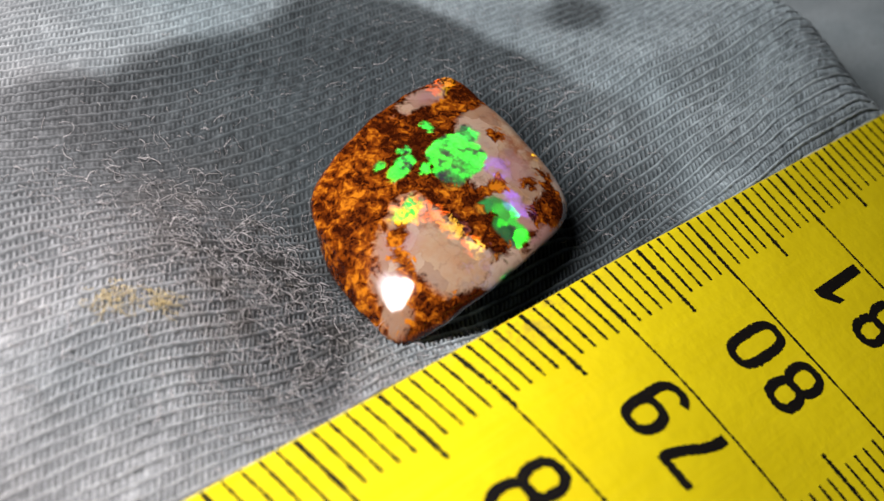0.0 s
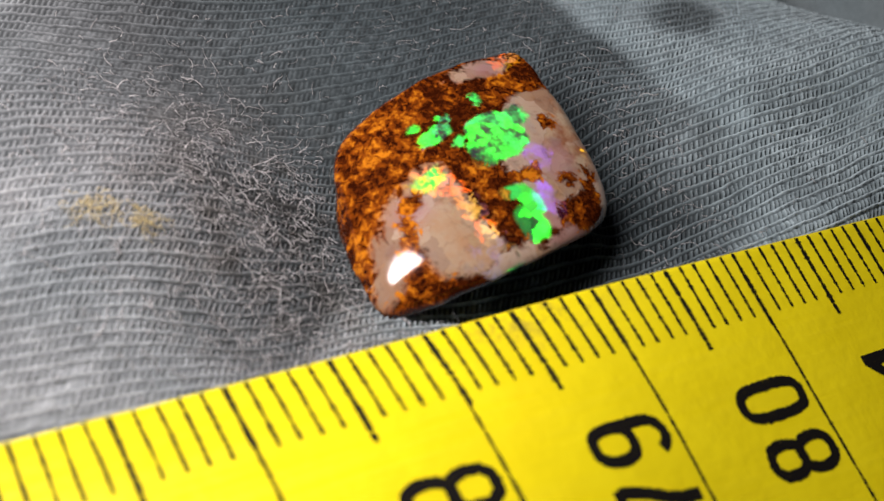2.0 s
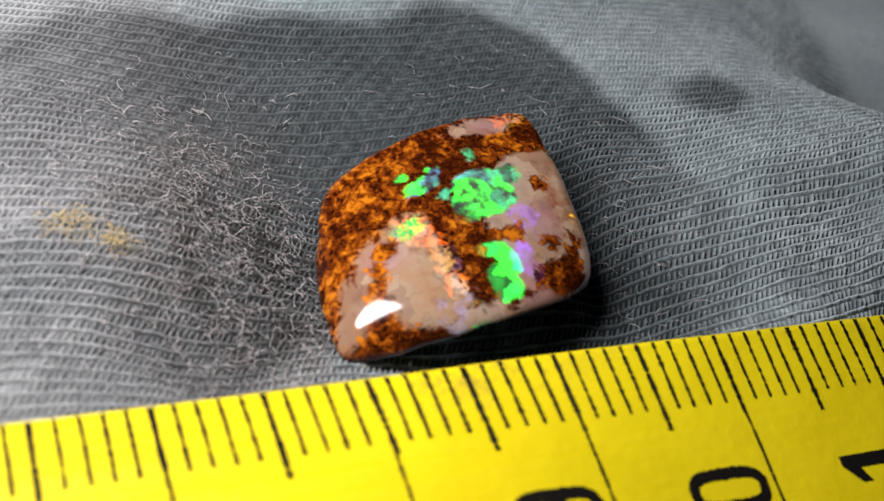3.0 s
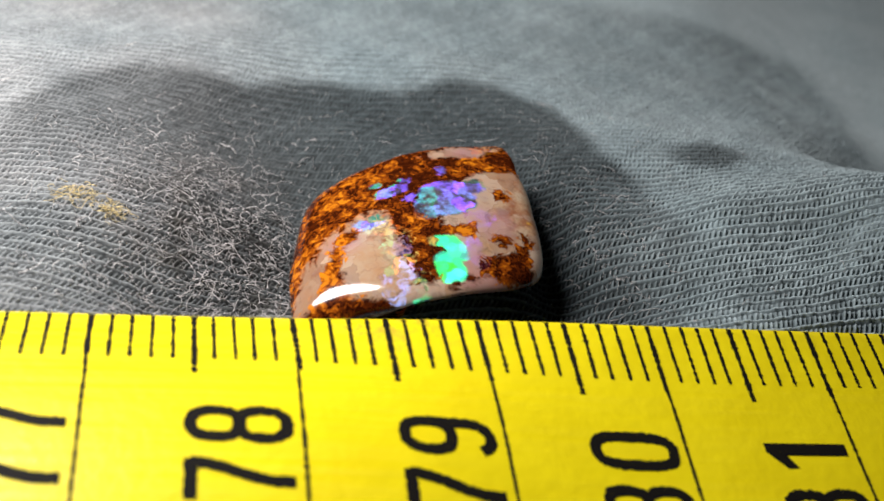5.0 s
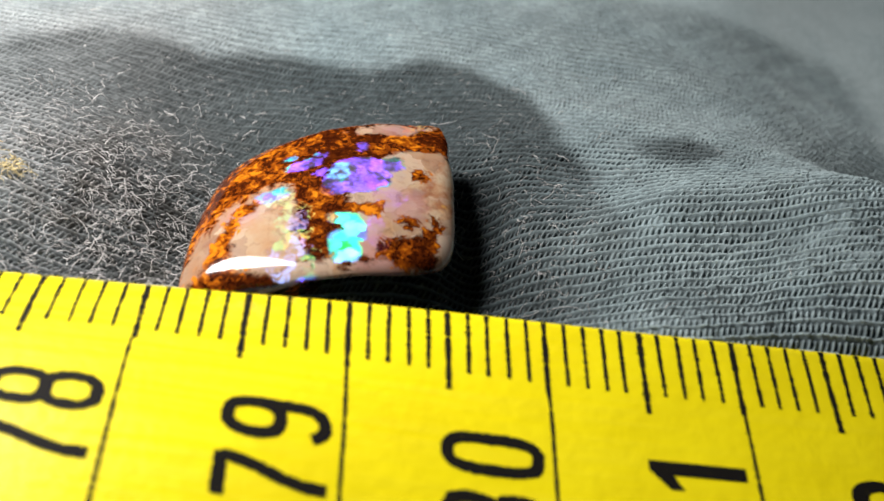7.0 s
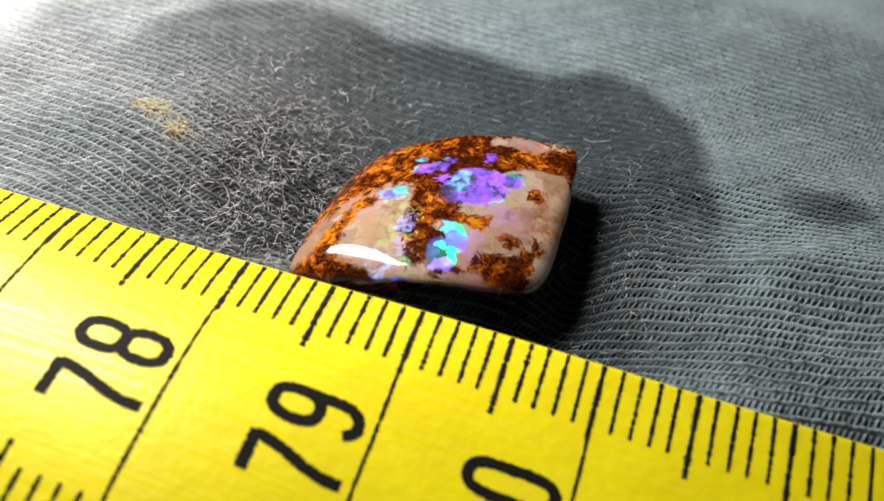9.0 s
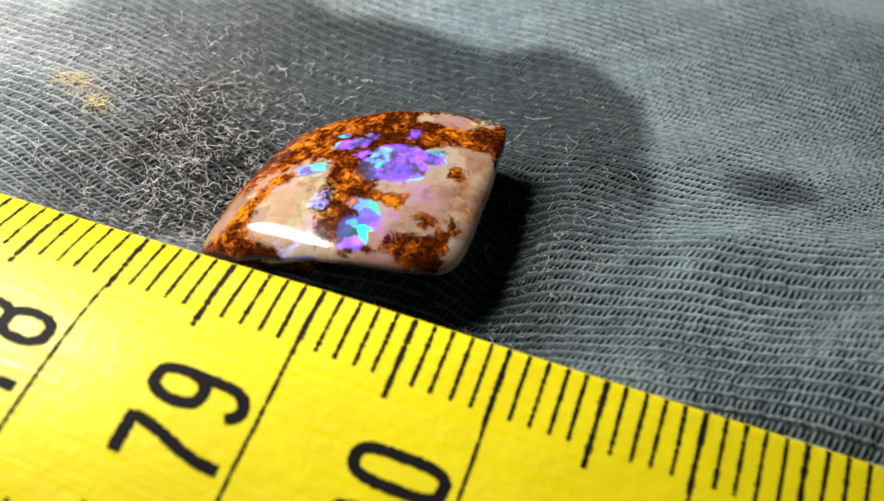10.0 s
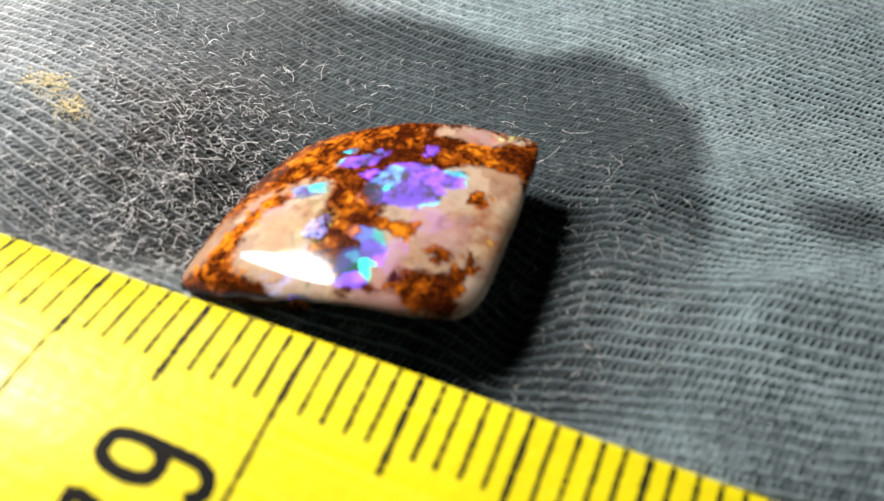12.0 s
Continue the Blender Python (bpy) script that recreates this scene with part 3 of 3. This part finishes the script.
def glyph(char):
    """A digit of the built-in font as flat mesh, fitted into the unit square."""
    if char == "1":
        me = bpy.data.meshes.new("digit")
        outline = [(0.16, 0), (0.31, 0), (0.31, 1), (0.20, 1), (0.0, 0.80), (0.0, 0.66), (0.16, 0.76)]
        me.from_pydata([(x, y, 0) for x, y in outline], [], [(0, 1, 2, 6), (6, 2, 3), (6, 3, 4, 5)])
        return me, np.array(outline) / (0.31, 1), 0.31
    curve = bpy.data.curves.new("digit", "FONT")
    curve.body, curve.size, curve.resolution_u = char, 1.0, 6
    curve.offset = 0.017
    ob = bpy.data.objects.new("digit", curve)
    me = bpy.data.meshes.new_from_object(ob)
    bpy.data.objects.remove(ob)
    co = np.array([v.co[:2] for v in me.vertices])
    lo, hi = co.min(0), co.max(0)
    return me, (co - lo) / (hi - lo), (hi - lo)[0] / (hi - lo)[1]


WIDE, TALL, PEN = 0.224, 0.490, 0.057


def oval_line(cv, rx, ry, power=2.0):
    a = np.linspace(0, 2 * math.pi, 49)
    c, q = np.cos(a), np.sin(a)
    return np.c_[WIDE / 2 + rx * np.sign(c) * np.abs(c) ** (2 / power), cv + ry * np.sign(q) * np.abs(q) ** (2 / power)]


def digit_lines(char):
    """Pen strokes of the printed digits: u across the digit, v up it."""
    rx, p = (WIDE - PEN) / 2, PEN / 2
    if char == "0":
        return [oval_line(TALL / 2, rx, TALL / 2 - p, 3.2)]
    if char == "8":
        ry = (TALL - PEN) / 4
        return [oval_line(p + ry, rx, ry + 0.004, 2.5), oval_line(TALL - p - ry, rx * 0.96, ry + 0.004, 2.5)]
    if char == "9":
        a = np.linspace(0, -0.86 * math.pi, 22)
        hook = np.c_[WIDE / 2 + rx * np.cos(a), 0.125 + 0.100 * np.sin(a)]
        stem = np.c_[np.full(8, WIDE - p), np.linspace(TALL - 0.13, 0.13, 8)]
        return [oval_line(TALL - p - 0.118, rx, 0.118, 2.4), np.concatenate([stem, hook])]
    bar = np.c_[np.linspace(0.0, WIDE - 0.01, 10), np.full(10, TALL - p)]
    s = np.linspace(0, 1, 20)
    stem = np.c_[WIDE - p - 0.095 * smooth01(s * 1.15), TALL - p - (TALL - p) * s]
    return [bar, stem]


def pen_digit(char, seed):
    rng = np.random.default_rng(seed)
    co, faces, count = [], [], 0
    for level, line in enumerate(digit_lines(char)):
        step = np.r_[0, np.cumsum(np.hypot(*np.diff(line, axis=0).T))]
        at = np.linspace(0, step[-1], max(12, int(step[-1] / 0.010)))
        path = np.c_[np.interp(at, step, line[:, 0]), np.interp(at, step, line[:, 1])]
        run = np.gradient(path, axis=0)
        side = np.c_[-run[:, 1], run[:, 0]] / np.hypot(*run.T)[:, None]
        half = PEN / 2 * (1.05 + rng.normal(0, 0.09, (len(path), 2)))
        both = np.stack([path + side * half[:, :1], path - side * half[:, 1:]], 1).reshape(-1, 2)
        co.append(np.c_[both, np.full(len(both), 0.0026 + 0.0006 * level)])
        i = count + np.arange(len(path) - 1) * 2
        faces.append(np.stack([i, i + 2, i + 3, i + 1], -1))
        count += len(both)
    return np.concatenate(co), np.concatenate(faces)


def build_number(parent, value):
    for k, char in enumerate(str(value)):
        first = -1.255 if k == 0 else -0.945
        if char in "0789":
            co, faces = pen_digit(char, value * 7 + k)
            x, y = value - 79 - 0.050 - co[:, 1], first + co[:, 0]
            ob = new("numeral", mesh_from("numeral", np.c_[x, y, tape_height(x, y) + co[:, 2]], faces, MAT_INK, smooth=False))
            ob.parent = parent
            continue
        me, co, aspect = glyph(char)
        wide = aspect * 0.49 if char == "1" else 0.212
        y0 = first + (0.212 - wide) * 0.6
        base = value - 79 - 0.055
        x, y = base - co[:, 1] * 0.485, y0 + co[:, 0] * wide
        v = np.c_[x, y, tape_height(x, y) + 0.0026] * CM
        me.vertices.foreach_set("co", v.astype(np.float32).ravel())
        me.update()
        me.materials.clear()
        me.materials.append(MAT_INK)
        ob = new("numeral", me)
        ob.parent = parent


def build_tape():
    tape = tagged(new("tape_measure"), "yellow measuring tape with black millimetre marks and numbers", "tape measure")
    build_blade(tape)
    for mm in range(-44, 49):
        x = mm / 10
        if mm % 10 == 0:
            build_tick(tape, x, EDGE - 0.004, -0.45, 0.028, mm + 1000)
            build_tick(tape, x, -0.45, BACK + 0.004, 0.019, mm + 2000)
        else:
            deep, wide = (0.496, 0.029) if mm % 5 == 0 else (0.386, 0.021)
            build_tick(tape, x, EDGE - 0.004, -deep, wide, mm + 3000)
            build_tick(tape, x, BACK + 0.004, BACK + deep, wide, mm + 4000)
    for value in range(75, 84):
        build_number(tape, value)
    return tape


build_tape()


# ---- loose fibres ----
def fibre_arrays(rng, roots, lengths, radius, lift, curl):
    """Thin three-sided curling threads that start at the roots and lie close to the cloth."""
    n, seg = len(roots), 7
    head = rng.uniform(0, 2 * math.pi, n)
    rise = rng.normal(0.25, 0.5, n) * lift
    pts = np.zeros((n, seg, 3))
    pts[:, 0] = roots
    turn = rng.normal(0, curl, n)
    for k in range(1, seg):
        head = head + turn + rng.normal(0, curl * 0.6, n)
        rise = rise - 0.22 * lift + rng.normal(0, 0.3, n) * lift
        step = lengths / (seg - 1)
        d = np.stack([np.cos(head) * np.cos(rise), np.sin(head) * np.cos(rise), np.sin(rise)], -1) * step[:, None]
        pts[:, k] = pts[:, k - 1] + d
        floor_z = cloth_height(pts[:, k, 0], pts[:, k, 1]) + 0.038
        pts[:, k, 2] = np.maximum(pts[:, k, 2], floor_z)
    ringed = []
    for a in range(3):
        ang = 2 * math.pi * a / 3
        off = np.array([math.cos(ang), math.sin(ang) * 0.7, math.sin(ang)])
        ringed.append(pts + off * (radius[:, None, None] * np.linspace(1, 0.45, seg)[None, :, None]))
    v = np.stack(ringed, 2)
    base = (np.arange(n) * seg * 3)[:, None, None]
    k = np.arange(seg - 1)[None, :, None] * 3
    a = np.arange(3)[None, None, :]
    b = (a + 1) % 3
    faces = np.stack([base + k + a, base + k + b, base + k + 3 + b, base + k + 3 + a], -1).reshape(-1, 4)
    return v.reshape(-1, 3), faces


def build_fuzz():
    rng = np.random.default_rng(7)
    spots = []
    for count, cx, cy, sx, sy in ((1500, -1.35, 0.95, 0.50, 0.6), (700, -1.3, 1.7, 0.6, 0.55), (240, 0.6, 2.2, 0.6, 0.6), (260, 1.05, 0.9, 0.22, 0.45), (120, 0.3, 1.2, 2.0, 1.4)):
        spots.append(np.c_[rng.normal(cx, sx, count), rng.normal(cy, sy, count)])
    xy = np.concatenate(spots)
    xy = xy[(xy[:, 1] > 0.03) & (xy[:, 0] > -3.6) & (xy[:, 0] < 4.3)]
    inside = np.hypot((xy[:, 0] + 0.12) / 0.72, (xy[:, 1] - 1.02) / 0.68) < 1
    xy = xy[~inside]
    roots = np.c_[xy, cloth_height(xy[:, 0], xy[:, 1]) + 0.034]
    n = len(roots)
    v, f = fibre_arrays(rng, roots, rng.gamma(3, 0.030, n), rng.uniform(0.0011, 0.0032, n) * np.where(xy[:, 0] < -0.6, 1.0, 0.7), 1.1, 0.38)
    me = mesh_from("fibre_fuzz", v, f, MAT_FIBRE)
    tagged(new("fibre_fuzz", me), "pale loose cotton fibres standing off the knit cloth", "fibres", kind="stuff")


def build_lint(cx, cy, spread_x, spread_y, count, seed, label):
    rng = np.random.default_rng(seed)
    xy = np.c_[rng.normal(cx, spread_x, count), rng.normal(cy, spread_y, count)]
    roots = np.c_[xy, cloth_height(xy[:, 0], xy[:, 1]) + 0.055]
    v, f = fibre_arrays(rng, roots, rng.uniform(0.05, 0.15, count), rng.uniform(0.0014, 0.0032, count), 0.35, 0.7)
    tagged(new("lint", mesh_from("lint", v, f, MAT_LINT)), label, "lint", kind="stuff")


build_fuzz()
build_lint(-2.17, 1.25, 0.055, 0.035, 60, 51, "yellowish tuft of lint caught in the cloth")
build_lint(-1.97, 1.14, 0.04, 0.045, 50, 52, "small curled yellow lint tuft on the cloth")
